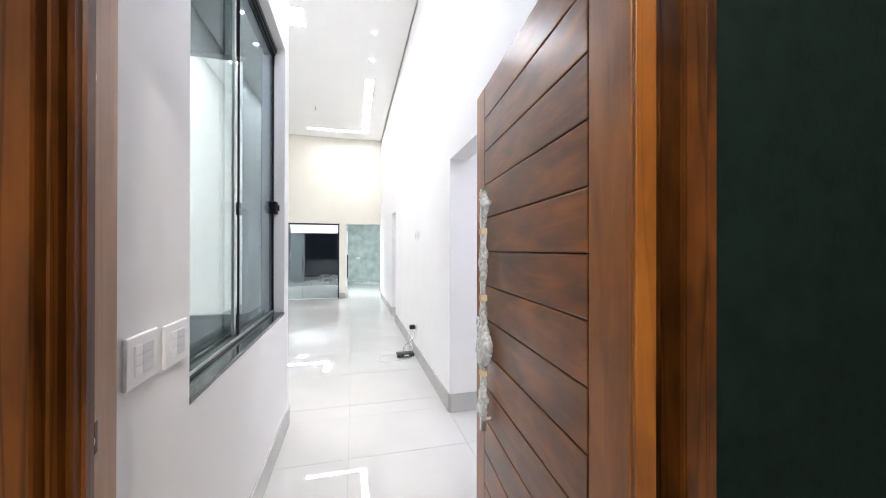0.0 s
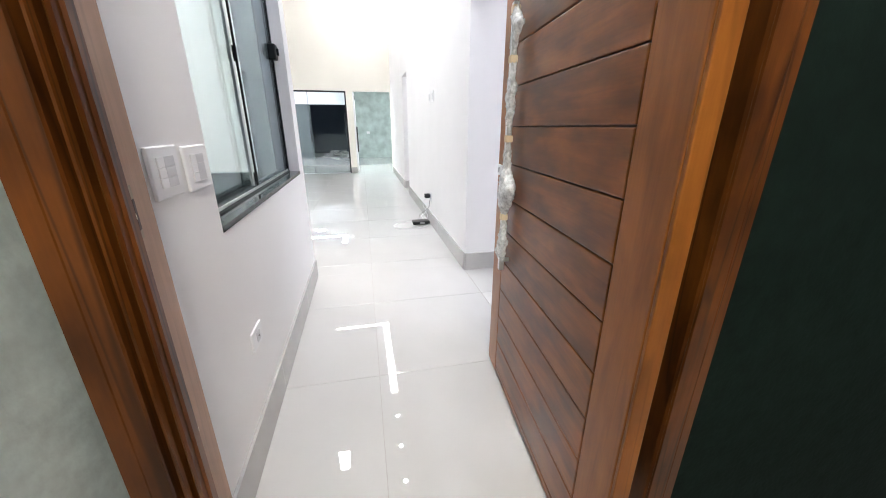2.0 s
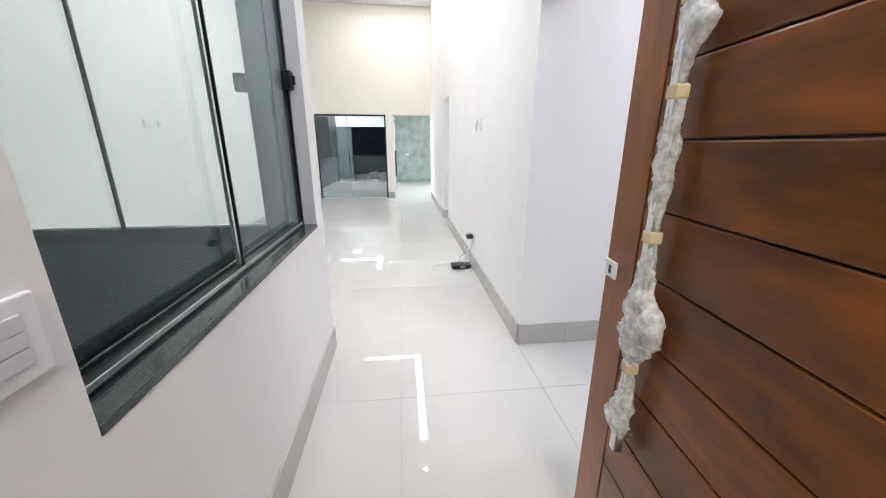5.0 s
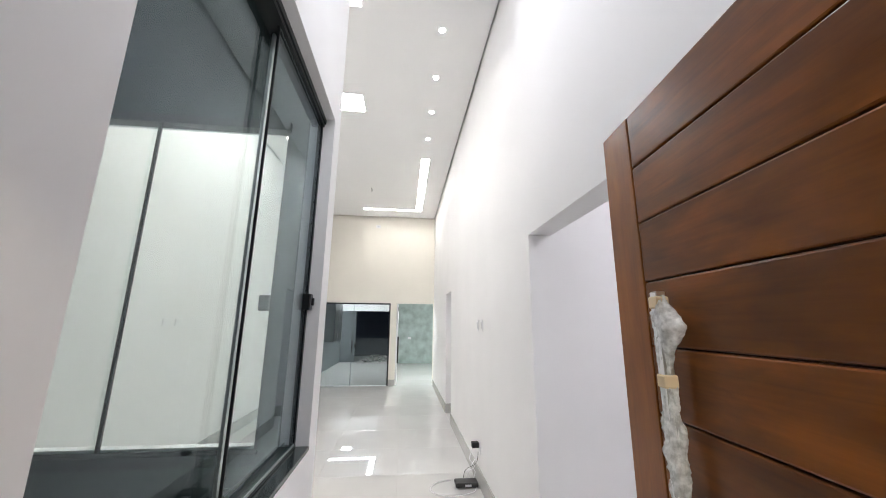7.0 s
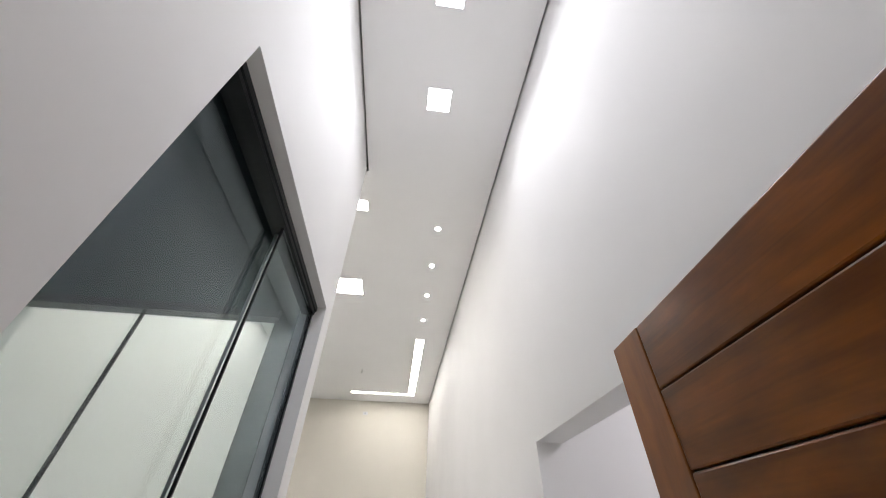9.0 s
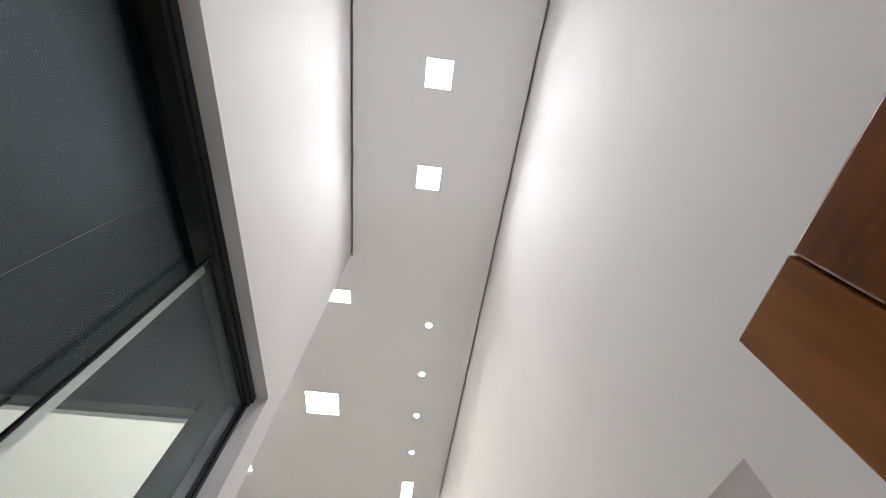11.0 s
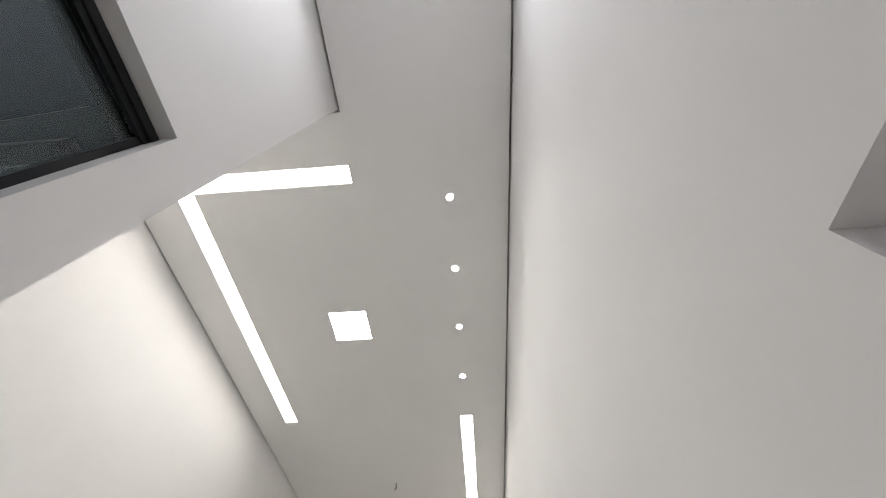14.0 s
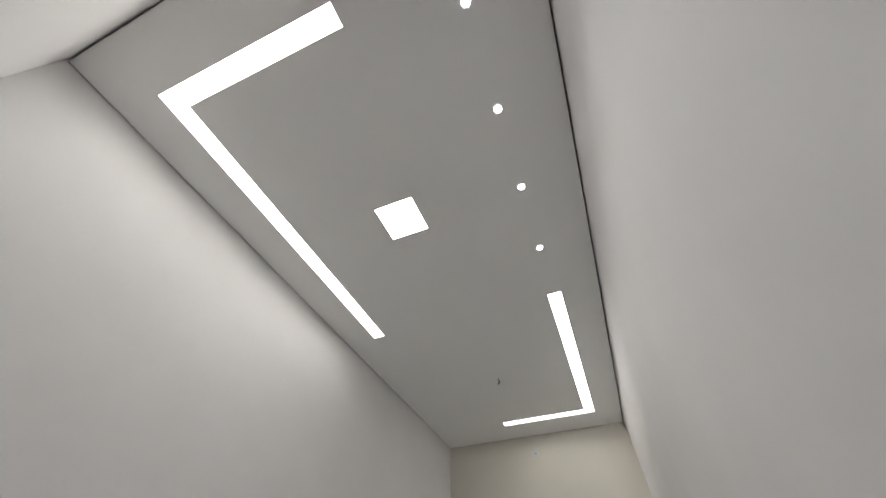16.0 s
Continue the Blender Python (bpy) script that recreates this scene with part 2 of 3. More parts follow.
def mesh_of(name, bm, material, smooth=False):
    me = bpy.data.meshes.new(name)
    bm.normal_update()
    bm.to_mesh(me)
    bm.free()
    me.materials.append(material)
    if smooth:
        for p in me.polygons:
            p.use_smooth = True
    return me


def part(name, bm, material, parent, label="", smooth=False):
    """One mesh under a thing or a part, built in the world's place."""
    ob = new(name, mesh_of(name, bm, material, smooth))
    ob.parent = parent
    inv = Matrix.Identity(4) if parent.parent else Matrix.Translation(-parent.location)
    ob.matrix_parent_inverse = inv
    return tagged(ob, label)


def thing(name, at, label, category, group="", kind=""):
    ob = new(name)
    ob.empty_display_size = 0.05
    ob.location = at
    return tagged(ob, label, category, group, kind)


def solid(name, bm, material, label, category, kind="structure", smooth=False):
    return tagged(new(name, mesh_of(name, bm, material, smooth)), label, category, kind=kind)


def tube(name, pts, r, material, parent):
    """A cable through points, as a mesh."""
    bm = bmesh.new()
    rings = []
    P = [Vector(p) for p in pts]
    fine = []
    for i in range(len(P) - 1):
        a, b, c, d = P[max(i - 1, 0)], P[i], P[i + 1], P[min(i + 2, len(P) - 1)]
        for k in range(6):
            u = k / 6
            fine.append(0.5 * ((2 * b) + (c - a) * u + (2 * a - 5 * b + 4 * c - d) * u * u + (3 * b - a - 3 * c + d) * u ** 3))
    fine.append(P[-1])
    for i, p in enumerate(fine):
        d = (fine[min(i + 1, len(fine) - 1)] - fine[max(i - 1, 0)]).normalized()
        s = d.orthogonal().normalized()
        t = d.cross(s)
        rings.append([bm.verts.new(p + r * (math.cos(k * math.pi / 3) * s + math.sin(k * math.pi / 3) * t)) for k in range(6)])
    for a, b in zip(rings, rings[1:]):
        for k in range(6):
            bm.faces.new((a[k], a[(k + 1) % 6], b[(k + 1) % 6], b[k]))
    return part(name, bm, material, parent, smooth=True)


# ---- shell ----
H = CEIL + 0.058
def sheet(name, axis, d0, d1, u, v, holes, material, label, category):
    """A slab with rectangular holes as one closed mesh. axis: across its thickness d0 to d1; u, v: its extent along the other two axes."""
    us = sorted({*u, *[min(max(h[i], u[0]), u[1]) for h in holes for i in (0, 1)]})
    vs = sorted({*v, *[min(max(h[i], v[0]), v[1]) for h in holes for i in (2, 3)]})
    full = {}
    for i in range(len(us) - 1):
        for j in range(len(vs) - 1):
            cu, cv = (us[i] + us[i + 1]) / 2, (vs[j] + vs[j + 1]) / 2
            full[i, j] = not any(h[0] < cu < h[1] and h[2] < cv < h[3] for h in holes)
    bm, made = bmesh.new(), {}

    def vert(i, j, d):
        if (i, j, d) not in made:
            a, b = us[i], vs[j]
            made[i, j, d] = bm.verts.new({"x": (d, a, b), "y": (a, d, b), "z": (a, b, d)}[axis])
        return made[i, j, d]
    for (i, j), on in full.items():
        if not on:
            continue
        for d in (d0, d1):
            bm.faces.new([vert(i, j, d), vert(i + 1, j, d), vert(i + 1, j + 1, d), vert(i, j + 1, d)])
        for di, dj, e in ((-1, 0, ((i, j), (i, j + 1))), (1, 0, ((i + 1, j), (i + 1, j + 1))), (0, -1, ((i, j), (i + 1, j))), (0, 1, ((i, j + 1), (i + 1, j + 1)))):
            if not full.get((i + di, j + dj), False):
                bm.faces.new([vert(*e[0], d0), vert(*e[1], d0), vert(*e[1], d1), vert(*e[0], d1)])
    bmesh.ops.recalc_face_normals(bm, faces=bm.faces[:])
    return solid(name, bm, material, label, category)


wall_east = sheet("wall_east", "x", XR, XR + T, (YDO, YE + T), (0, H), [(OP[0], OP[1], -1, OP[2]), (OP2[0], OP2[1], -1, OP2[2])], M_WALL, "tall smooth white painted wall with two doorless openings", "wall")
wall_hall = sheet("wall_hall", "x", XL - T, XL, (YDO, YC), (0, H), [(WY0, WY1, WZ0, WZ1)], M_WALL, "white painted hall wall with a tall window", "wall")
wall_court = sheet("wall_court", "y", YC - T, YC, (XW, XL - T), (0, H), [(VX0, VX1, VZ0, VZ1)], M_WALL, "white painted wall between the living room and the light well", "wall")
wall_west = solid("wall_west", boxes((XW - T, XW, YDO, YE + T, 0, H)), M_WALL, "tall smooth white painted wall of the living room", "wall")
wall_end = sheet("wall_end", "y", YE, YE + T, (XW, XR), (0, H), [(GX0, GX1, -1, GZ), (PX0, PX1, -1, GZ)], M_CREAM, "cream painted end wall above glass doors", "wall")
DX0, DX1, DZ = -1.215, -0.018, 2.12
wall_front = sheet("wall_front", "y", YDO, YD, (XL, XR), (0, H), [(DX0, DX1, -1, DZ)], M_WALL, "white painted inside of the front wall", "wall")
facade = sheet("facade", "y", YDO - 0.01, YDO - 0.002, (XL, 7.0), (-0.20, 3.4), [(DX0, DX1, -1, DZ)], M_FACADE, "rough dark green rendered outside wall beside the entrance", "wall")
porch_wall = solid("porch_wall", boxes((XL - T, XL, -6.0, YDO - 0.012, -0.2, 3.4)), M_PORCHW, "rough pale green rendered porch wall", "wall")
court_west = solid("court_wall_west", boxes((XW + 0.002, XW + 0.01, YDO, YC - T - 0.01, 0, 6.2)), M_WELL, "tall grey rendered wall of the open light well, darkened for night", "wall")
court_south = solid("court_wall_south", boxes((XW, XL - T - 0.01, YDO - 0.15, YDO, 0, 6.2)), M_WELL, "grey rendered back wall of the light well, darkened for night", "wall")
court_north = sheet("court_wall_north", "y", YC - T - 0.008, YC - T - 0.002, (XW + 0.01, XL - T), (0, 6.2), [(VX0, VX1, VZ0, VZ1)], M_WELL_SHADE, "grey-green rendered light well wall round a window, shade put into its colour", "wall")
court_parapet = solid("court_parapet", boxes((XL - T, XL - T + 0.1, YDO, YC, H + 0.15, 6.2)), M_WELL, "grey rendered parapet over the hall, darkened for night", "wall")
court_floor = solid("court_floor", boxes((XW, XL - T, YDO, YC - T, -0.06, 0.0)), M_SLAB, "bare concrete floor of the light well", "floor")

# rooms beyond the openings
side_room = solid("side_room_wall", boxes((XR + T, 3.0, 0.0, 0.12, 0, H), (XR + T, 3.0, -2.18, -2.09, 0, H), (3.0, 3.15, -2.18, 0.12, 0, H)), M_WALL, "white painted walls of the side room", "wall")
side_room_far = solid("passage_wall", boxes((XR + T, 2.4, OP2[1], OP2[1] + 0.12, 0, H), (XR + T, 2.4, OP2[0] - 0.9, OP2[0] - 0.78, 0, H), (2.4, 2.55, OP2[0] - 0.9, OP2[1] + 0.12, 0, H)), M_WALL, "white painted walls of a side passage", "wall")
YB = 12.6
back_room = solid("cement_wall", boxes((GX1, 2.4, YB, YB + T, 0, 2.6)), M_CEMENT, "mottled grey-green burnt cement wall", "wall")
back_room_side = solid("partition_wall", boxes((GX1, PX0 - 0.06, YE + T, YB, 0, 2.6), (2.4, 2.55, YE + T, YB + T, 0, 2.6), (XR + T, 2.4, YE, YE + T, 0, 2.6)), M_WALL, "white partition walls of the back room", "wall")
back_ceiling = solid("ceiling_back", boxes((PX0 - 0.06, 2.4, YE + T, YB, 2.6, 2.7)), M_CEIL, "flat white ceiling of the back room", "ceiling")
ver_back = solid("veranda_wall", boxes((-4.6, -2.75, 13.0, 13.15, 0, 2.04)), M_CEMENT_DIM, "grey-blue cement wall of the veranda, darkened for its weaker light", "wall")
ver_beam = solid("veranda_beam", boxes((-4.6, GX1, 13.0, 13.25, 2.045, 2.85)), M_WALL, "white painted beam across the veranda", "beam")
ver_side = solid("veranda_side_wall", boxes((-3.45, -3.33, YE + T, 13.0, 0, 2.85)), M_CEMENT_DIM, "grey cement side wall of the veranda, darkened for its weaker light", "wall")
ver_roof = solid("ceiling_veranda", boxes((-3.45, GX1, YE + T, 13.25, 2.85, 2.95)), M_CEIL, "white veranda ceiling", "ceiling")
# Added sheet: its navy colour stands in for the darkness outside.
night_backdrop = solid("night_backdrop", boxes((-8.0, 1.5, 17.5, 17.65, -0.14, 2.4)), M_NIGHT, "dark navy sheet standing in for the night beyond the veranda", "wall")
ground = solid("ground", boxes((-60, 60, -60, YDO - 0.02, -0.35, -0.16), (-60, 60, 11.0, 60, -0.35, -0.14)), M_SLAB, "dark bare ground round the house at night", "ground")
porch_floor = solid("porch_floor", boxes((XL, 2.5, -6.0, YDO - 0.02, -0.20, -0.155)), M_SLAB, "plain concrete porch floor", "floor")

# ceilings: held short of the walls by a shadow gap
G = 0.017
STRIPS = (((-2.745, -2.596, 0.524, 3.695), (-2.596, -1.268, 0.524, 0.670)), ((-0.560, -0.410, 3.688, 6.595), (-1.905, -0.410, 6.595, 6.745)))
SQ = ((-1.596, 2.170, 0.190), (-0.649, -0.657, 0.097), (-0.652, -1.400, 0.097))
HOLES = [r for s in STRIPS for r in s] + [(x - r, x + r, y - r, y + r) for x, y, r in SQ]
sheet("ceiling_living", "z", CEIL, CEIL + 0.05, (XW + G, XR - G), (YC + G, YE - G), [h for h in HOLES if h[2] > YC], M_CEIL, "flat white plasterboard ceiling with a shadow gap", "ceiling")
sheet("ceiling_hall", "z", CEIL, CEIL + 0.05, (XL + G, XR - G), (YD + G, YC + G), [h for h in HOLES if h[2] < YC], M_CEIL, "flat white plasterboard hall ceiling with a shadow gap", "ceiling")
roof = solid("ceiling_slab", boxes((XW - T, XR + 3.2, YC - T, YE + 3, H, H + 0.15), (XL - T, XR + 3.2, YDO - 0.1, YC - T, H, H + 0.15)), M_GAP, "grey slab above the plasterboard", "ceiling")
# ---- ceiling lights ----
for k, legs in enumerate(STRIPS):
    a, b = legs
    s = thing("strip_light", (a[0], a[2], CEIL), "L-shaped recessed white linear ceiling light, switched on", "ceiling light", "L-shaped ceiling lights")
    for leg in legs:
        part("diffuser", boxes((leg[0], leg[1], leg[2], leg[3], CEIL + 0.043, CEIL + 0.048)), M_STRIP, s)
for x, y, r in SQ:
    s = thing("panel_light", (x, y, CEIL), "square recessed white ceiling panel light, switched on", "ceiling light", "square ceiling lights")
    part("diffuser", boxes((x - r + 0.006, x + r - 0.006, y - r + 0.006, y + r - 0.006, CEIL + 0.002, CEIL + 0.012)), M_BIG if r > 0.15 else M_PANEL, s)
    part("frame", boxes((x - r, x - r + 0.006, y - r, y + r, CEIL - 0.002, CEIL + 0.012), (x + r - 0.006, x + r, y - r, y + r, CEIL - 0.002, CEIL + 0.012),
        (x - r + 0.006, x + r - 0.006, y - r, y - r + 0.006, CEIL - 0.002, CEIL + 0.012), (x - r + 0.006, x + r - 0.006, y + r - 0.006, y + r, CEIL - 0.002, CEIL + 0.012)), M_PLAS, s)
def lamp(kind, name, at, watts, rgb, **more):
    d = bpy.data.lights.new(name, kind)
    d.energy, d.color = watts, rgb
    if kind == "AREA":
        d.shape, d.size, d.spread = "SQUARE", more["size"], radians(more["spread"])
    else:
        d.spot_size, d.spot_blend, d.shadow_soft_size = radians(more["cone"]), 1.0, 0.03
    o = new(name, d)
    o.location = at
    return o


for x, y, r in SQ[1:]:
    lamp("AREA", "panel_lamp", (x, y, CEIL - 0.003), PANEL_W, (0.945, 0.95, 1.0), size=2 * r - 0.014, spread=150)
SPOT_X = -0.492
for y in (0.843, 1.541, 2.247, 2.979):
    lamp("SPOT", "spot_lamp", (SPOT_X, y, CEIL - 0.012), SPOT_W, (1.0, 0.98, 0.95), cone=100)
    s = thing("spot_light", (SPOT_X, y, CEIL), "small round recessed ceiling spotlight, switched on", "ceiling light", "row of ceiling spots")
    bm = bmesh.new()
    disc(bm, (SPOT_X, y, CEIL - 0.002), 0.042, 0.006)
    part("trim_ring", bm, M_PLAS, s)
    bm = bmesh.new()
    disc(bm, (SPOT_X, y, CEIL - 0.006), 0.026, 0.004)
    part("lens", bm, M_SPOT, s)
# Out of view: ceiling and lamp added to brighten the entrance.
porch_ceiling = solid("ceiling_porch", boxes((XL - T, 7.0, -5.2, YDO - 0.012, 3.4, 3.5)), M_CEIL, "unseen white porch ceiling, added to carry the lamp", "ceiling")
s = thing("unseen_porch_lamp", (-0.55, -4.00, 3.4), "unseen round ceiling lamp, added to light the entrance", "ceiling light")
bm = bmesh.new()
disc(bm, (-0.55, -4.00, 3.37), 0.16, 0.04)
part("diffuser", bm, M_PORCHL, s)
bm = bmesh.new()
disc(bm, (-0.55, -4.00, 3.395), 0.17, 0.01)
part("base", bm, M_PLAS, s)
# lamps of the rooms beyond
for x, y, z, r in ((1.5, -1.1, 2.95, 0.30), (-0.3, 8.45, 2.6, 0.34), (-2.68, 11.87, 2.85, 0.16), (1.1, 4.05, 2.8, 0.18)):
    s = thing("panel_light", (x, y, z), "square white ceiling panel light, switched on", "ceiling light", "square ceiling lights")
    part("diffuser", boxes((x - r, x + r, y - r, y + r, z - 0.03, z - 0.02)), M_SIDE if x > 1 else M_BACK if y < 9 else M_ROOM, s)
    part("housing", boxes((x - r - 0.01, x + r + 0.01, y - r - 0.01, y + r + 0.01, z - 0.02, z)), M_PLAS, s)
s = thing("strip_light", (-1.7, 10.9, 2.85), "L-shaped white linear light on the veranda ceiling, switched on", "ceiling light", "L-shaped ceiling lights")
part("diffuser", boxes((-3.08, -1.60, 10.86, 11.01, 2.84, 2.849)), M_ROOM, s)
part("diffuser", boxes((-1.75, -1.60, 9.23, 10.86, 2.84, 2.849)), M_ROOM, s)
passage_ceiling = solid("ceiling_passage", boxes((XR + T, 2.4, OP2[0] - 0.78, OP2[1], 2.8, 2.9)), M_CEIL, "flat white ceiling of the side passage", "ceiling")
side_ceiling = solid("ceiling_side", boxes((XR + T, 3.0, -2.09, 0.0, 2.95, 3.05)), M_CEIL, "flat white ceiling of the side room", "ceiling")

# ---- hall window: sliding panes in black aluminium ----
def sliding_window(name, p0, p1, z0, z1, plane, depth, along, overlap, latch, label):
    """Two frameless panes in head and sill tracks. along: the axis of its width; plane: its outer face; depth: signed thickness."""
    w = thing(name, (plane, (p0 + p1) / 2, z0) if along == "y" else ((p0 + p1) / 2, plane, z0), label, "window", kind="structure")

    def put(nm, a0, a1, d0, d1, c0, c1, m, parent=w, bev=0.0):
        lo, hi = sorted((plane + d0 * depth, plane + d1 * depth))
        r = (lo, hi, a0, a1, c0, c1) if along == "y" else (a0, a1, lo, hi, c0, c1)
        return part(nm, bevelled(*r, bev, 2) if bev else boxes(r), m, parent)
    put("head_track", p0, p1, 0.0, 1.0, z1 - 0.055, z1, M_BLACK)
    put("head_lip", p0, p1, -0.12, 0.0, z1 - 0.035, z1 - 0.004, M_BLACK)
    put("sill_track", p0, p1, 0.08, 0.92, z0, z0 + 0.009, M_BLACK)
    put("track_rail", p0, p1, 0.12, 0.17, z0 + 0.009, z0 + 0.021, M_ALU)
    put("track_rail", p0, p1, 0.84, 0.89, z0 + 0.009, z0 + 0.021, M_BLACK)
    put("jamb", p0, p0 + 0.022, 0.10, 0.45, z0 + 0.009, z1 - 0.055, M_BLACK)
    put("jamb", p1 - 0.022, p1, 0.10, 0.45, z0 + 0.009, z1 - 0.055, M_BLACK)
    a, b = (p0 + 0.022, overlap + 0.035), (overlap - 0.035, p1 - 0.022)
    for (q0, q1), d in ((a, 0.70), (b, 0.20)):
        pane = put("pane", q0, q1, d, d + 0.09, z0 + 0.009, z1 - 0.055, M_GLASS)
        pane.visible_shadow = False
    if along == "y":
        put("edge_profile", overlap - 0.035, overlap - 0.029, 0.18, 0.31, z0 + 0.010, z1 - 0.055, M_BLACK)
        put("edge_profile", overlap + 0.008, overlap + 0.035, 0.66, 0.82, z0 + 0.010, z1 - 0.055, M_ALU)
    else:
        put("edge_profile", overlap + 0.018, overlap + 0.035, 0.66, 0.82, z0 + 0.010, z1 - 0.055, M_BLACK)
    lt = put("latch", latch[0] - 0.03, latch[0] + 0.03, -0.25, 0.35, latch[1] - 0.045, latch[1] + 0.045, M_BLACK, bev=0.008)
    put("thumb_turn", latch[0] - 0.008, latch[0] + 0.008, -0.42, -0.25, latch[1] - 0.02, latch[1] + 0.02, M_BLACK, lt)
    return w


sliding_window("window_1", WY0, WY1, WZ0 + 0.022, WZ1, -1.324, -0.075, "y", -0.790, (-0.068, 1.645), "tall sliding window with clear glass and black aluminium tracks")
sliding_window("window_2", VX0, VX1, VZ0, VZ1, YC - 0.119, -0.075, "x", -2.295, (-1.578, 1.638), "wide sliding window in black aluminium between living room and light well")
sill = solid("window_sill", bevelled(XL - T - 0.02, XL + 0.002, WY0, WY1, WZ0 + 0.001, WZ0 + 0.022, 0.002, 1), M_SILL, "polished dark granite window sill", "sill")
sill_2 = solid("window_sill", boxes((VX0 - 0.03, VX1 + 0.03, YC - T - 0.04, YC - T - 0.0085, VZ0 - 0.055, VZ0 - 0.001)), M_SILL, "dark granite outer window sill", "sill")

# ---- entrance frame ----
JL, JR = -1.140, -0.094      # clear opening, at the casing
SPLAY = -0.32                # the strike jamb leans back from the opening
frame_d = thing("door_frame", ((JL + JR) / 2, YD, 0), "varnished reddish-brown wooden entrance frame with moulded casing", "door frame", kind="structure")


def casing(x_in, sgn, w, face, beads):
    """Outer casing swept upright: a broad flat board, with stepped beads at the opening where beads is set. face: y of its proud face."""
    board = [(0.34, 0.0), (0.64, 0.0), (0.655, 0.002), (0.67, 0.0), (0.96, 0.0), (0.99, 0.004), (1.0, 0.019), (1.0, 0.060)]
    if beads:
        prof = [(0.0, 0.060), (0.0, 0.044), (0.05, 0.042), (0.06, 0.030), (0.09, 0.024), (0.12, 0.026), (0.14, 0.040), (0.18, 0.042), (0.19, 0.022),
                (0.22, 0.014), (0.26, 0.014), (0.28, 0.032), (0.31, 0.032), (0.32, 0.004)] + board
    else:
        prof = [(0.0, 0.060), (0.0, 0.012), (0.03, 0.004), (0.06, 0.006), (0.08, 0.001)] + board
    bm = bmesh.new()
    loops = [[bm.verts.new((x_in + sgn * u * w, face + v, z)) for u, v in prof] for z in (-0.155, DZ + 0.075)]
    n = len(prof)
    for i in range(n):
        bm.faces.new((loops[0][i], loops[0][(i + 1) % n], loops[1][(i + 1) % n], loops[1][i]))
    bm.faces.new(loops[0])
    bm.faces.new(loops[1])
    bmesh.ops.recalc_face_normals(bm, faces=bm.faces[:])
    return part("casing", bm, M_FRAME, frame_d)


def leaned(bm):
    """Leans a piece that was built square at y = -2.206 with the strike jamb's face."""
    for v in bm.verts:
        v.co.x += SPLAY * (v.co.y + 2.206)
    return bm


casing(JL, -1, 0.097, -2.250, True)
casing(JR, 1, 0.090, -2.207, False)
part("head_casing", bevelled(JL, JR, -2.250, -2.231, DZ - 0.02, DZ + 0.074, 0.006), M_FRAME, frame_d)
part("jamb", leaned(bevelled(JL - 0.030, JL, -2.190, -2.045, -0.01, DZ, 0.003)), M_JAMB, frame_d, "smooth light brown strike jamb")
part("jamb", bevelled(JR, DX1 - 0.001, -2.145, -2.040, -0.01, DZ, 0.003), M_FRAME, frame_d)
part("head_jamb", bevelled(JL, JR, -2.2305, -2.040, DZ - 0.035, DZ - 0.001, 0.003), M_FRAME, frame_d)
strike = part("strike_plate", leaned(bevelled(JL - 0.002, JL + 0.0015, -2.181, -2.160, 1.030, 1.112, 0.001, 1)), M_BRASS, frame_d, "worn brass strike plate")
# Raised dark patch in place of the hole's shade.
part("strike_hole", leaned(bevelled(JL + 0.001, JL + 0.0025, -2.177, -2.165, 1.045, 1.092, 0.0005, 1)), M_GROOVE, strike)
bm = bmesh.new()
disc(bm, (JL + 0.001, -2.186, 1.068), 0.006, 0.005, "x", 16)
part("strike_screw", leaned(bm), M_TAPE, strike)
for z in (1.60, 0.66):
    bm = bmesh.new()
    disc(bm, (JL + 0.001, -2.180, z), 0.005, 0.003, "x", 12)
    part("plug", leaned(bm), M_TAPE, frame_d)

# ---- entrance door: a pivot leaf of grooved boards, standing open ----
HINGE, FREE = Vector((-0.309, -2.2895, 0)), Vector((-0.214, -1.239, 0))
LEAF_W, LEAF_H, LEAF_T = (FREE - HINGE).length, 2.058, 0.042
door = thing("front_door", HINGE, "varnished reddish-brown wooden pivot door of horizontal boards, standing open", "door")
door.rotation_euler = (0, 0, math.atan2(FREE.y - HINGE.y, FREE.x - HINGE.x) - math.pi / 2)


def dpart(name, bm, material, parent=None, label="", smooth=False):
    """A part in the leaf's own axes: y along the leaf from the pivot side, x out of its far face, z up."""
    ob = new(name, mesh_of(name, bm, material, smooth))
    ob.parent = parent or door
    return tagged(ob, label)


SW1, SW2 = 0.130, 0.128
dpart("stile", bevelled(0, LEAF_T, 0, SW1, 0.012, LEAF_H, 0.003), M_STILE)
dpart("stile", bevelled(0, LEAF_T, LEAF_W - SW2, LEAF_W, 0.012, LEAF_H, 0.003), M_STILE)
dpart("edge_strip", bevelled(0.002, LEAF_T + 0.001, -0.010, -0.0005, 0.012, LEAF_H, 0.002), M_EDGE)
# Dark core deepens the grooves by its colour.
dpart("core", boxes((0.010, LEAF_T - 0.006, SW1, LEAF_W - SW2, 0.014, LEAF_H - 0.002)), M_GROOVE)
zs = [0.012] + [1.053 + 0.1435 * k for k in range(-7, 7)] + [LEAF_H]
zs = [z for i, z in enumerate(zs) if i in (0, len(zs) - 1) or 0.03 < z < LEAF_H - 0.03]
for z0, z1 in zip(zs, zs[1:]):
    bm = bevelled(0.0, LEAF_T, SW1 + 0.003, LEAF_W - SW2 - 0.003, z0 + 0.0014, z1 - 0.0014, 0.004, 2)
    dpart("board", bm, M_BOARD)
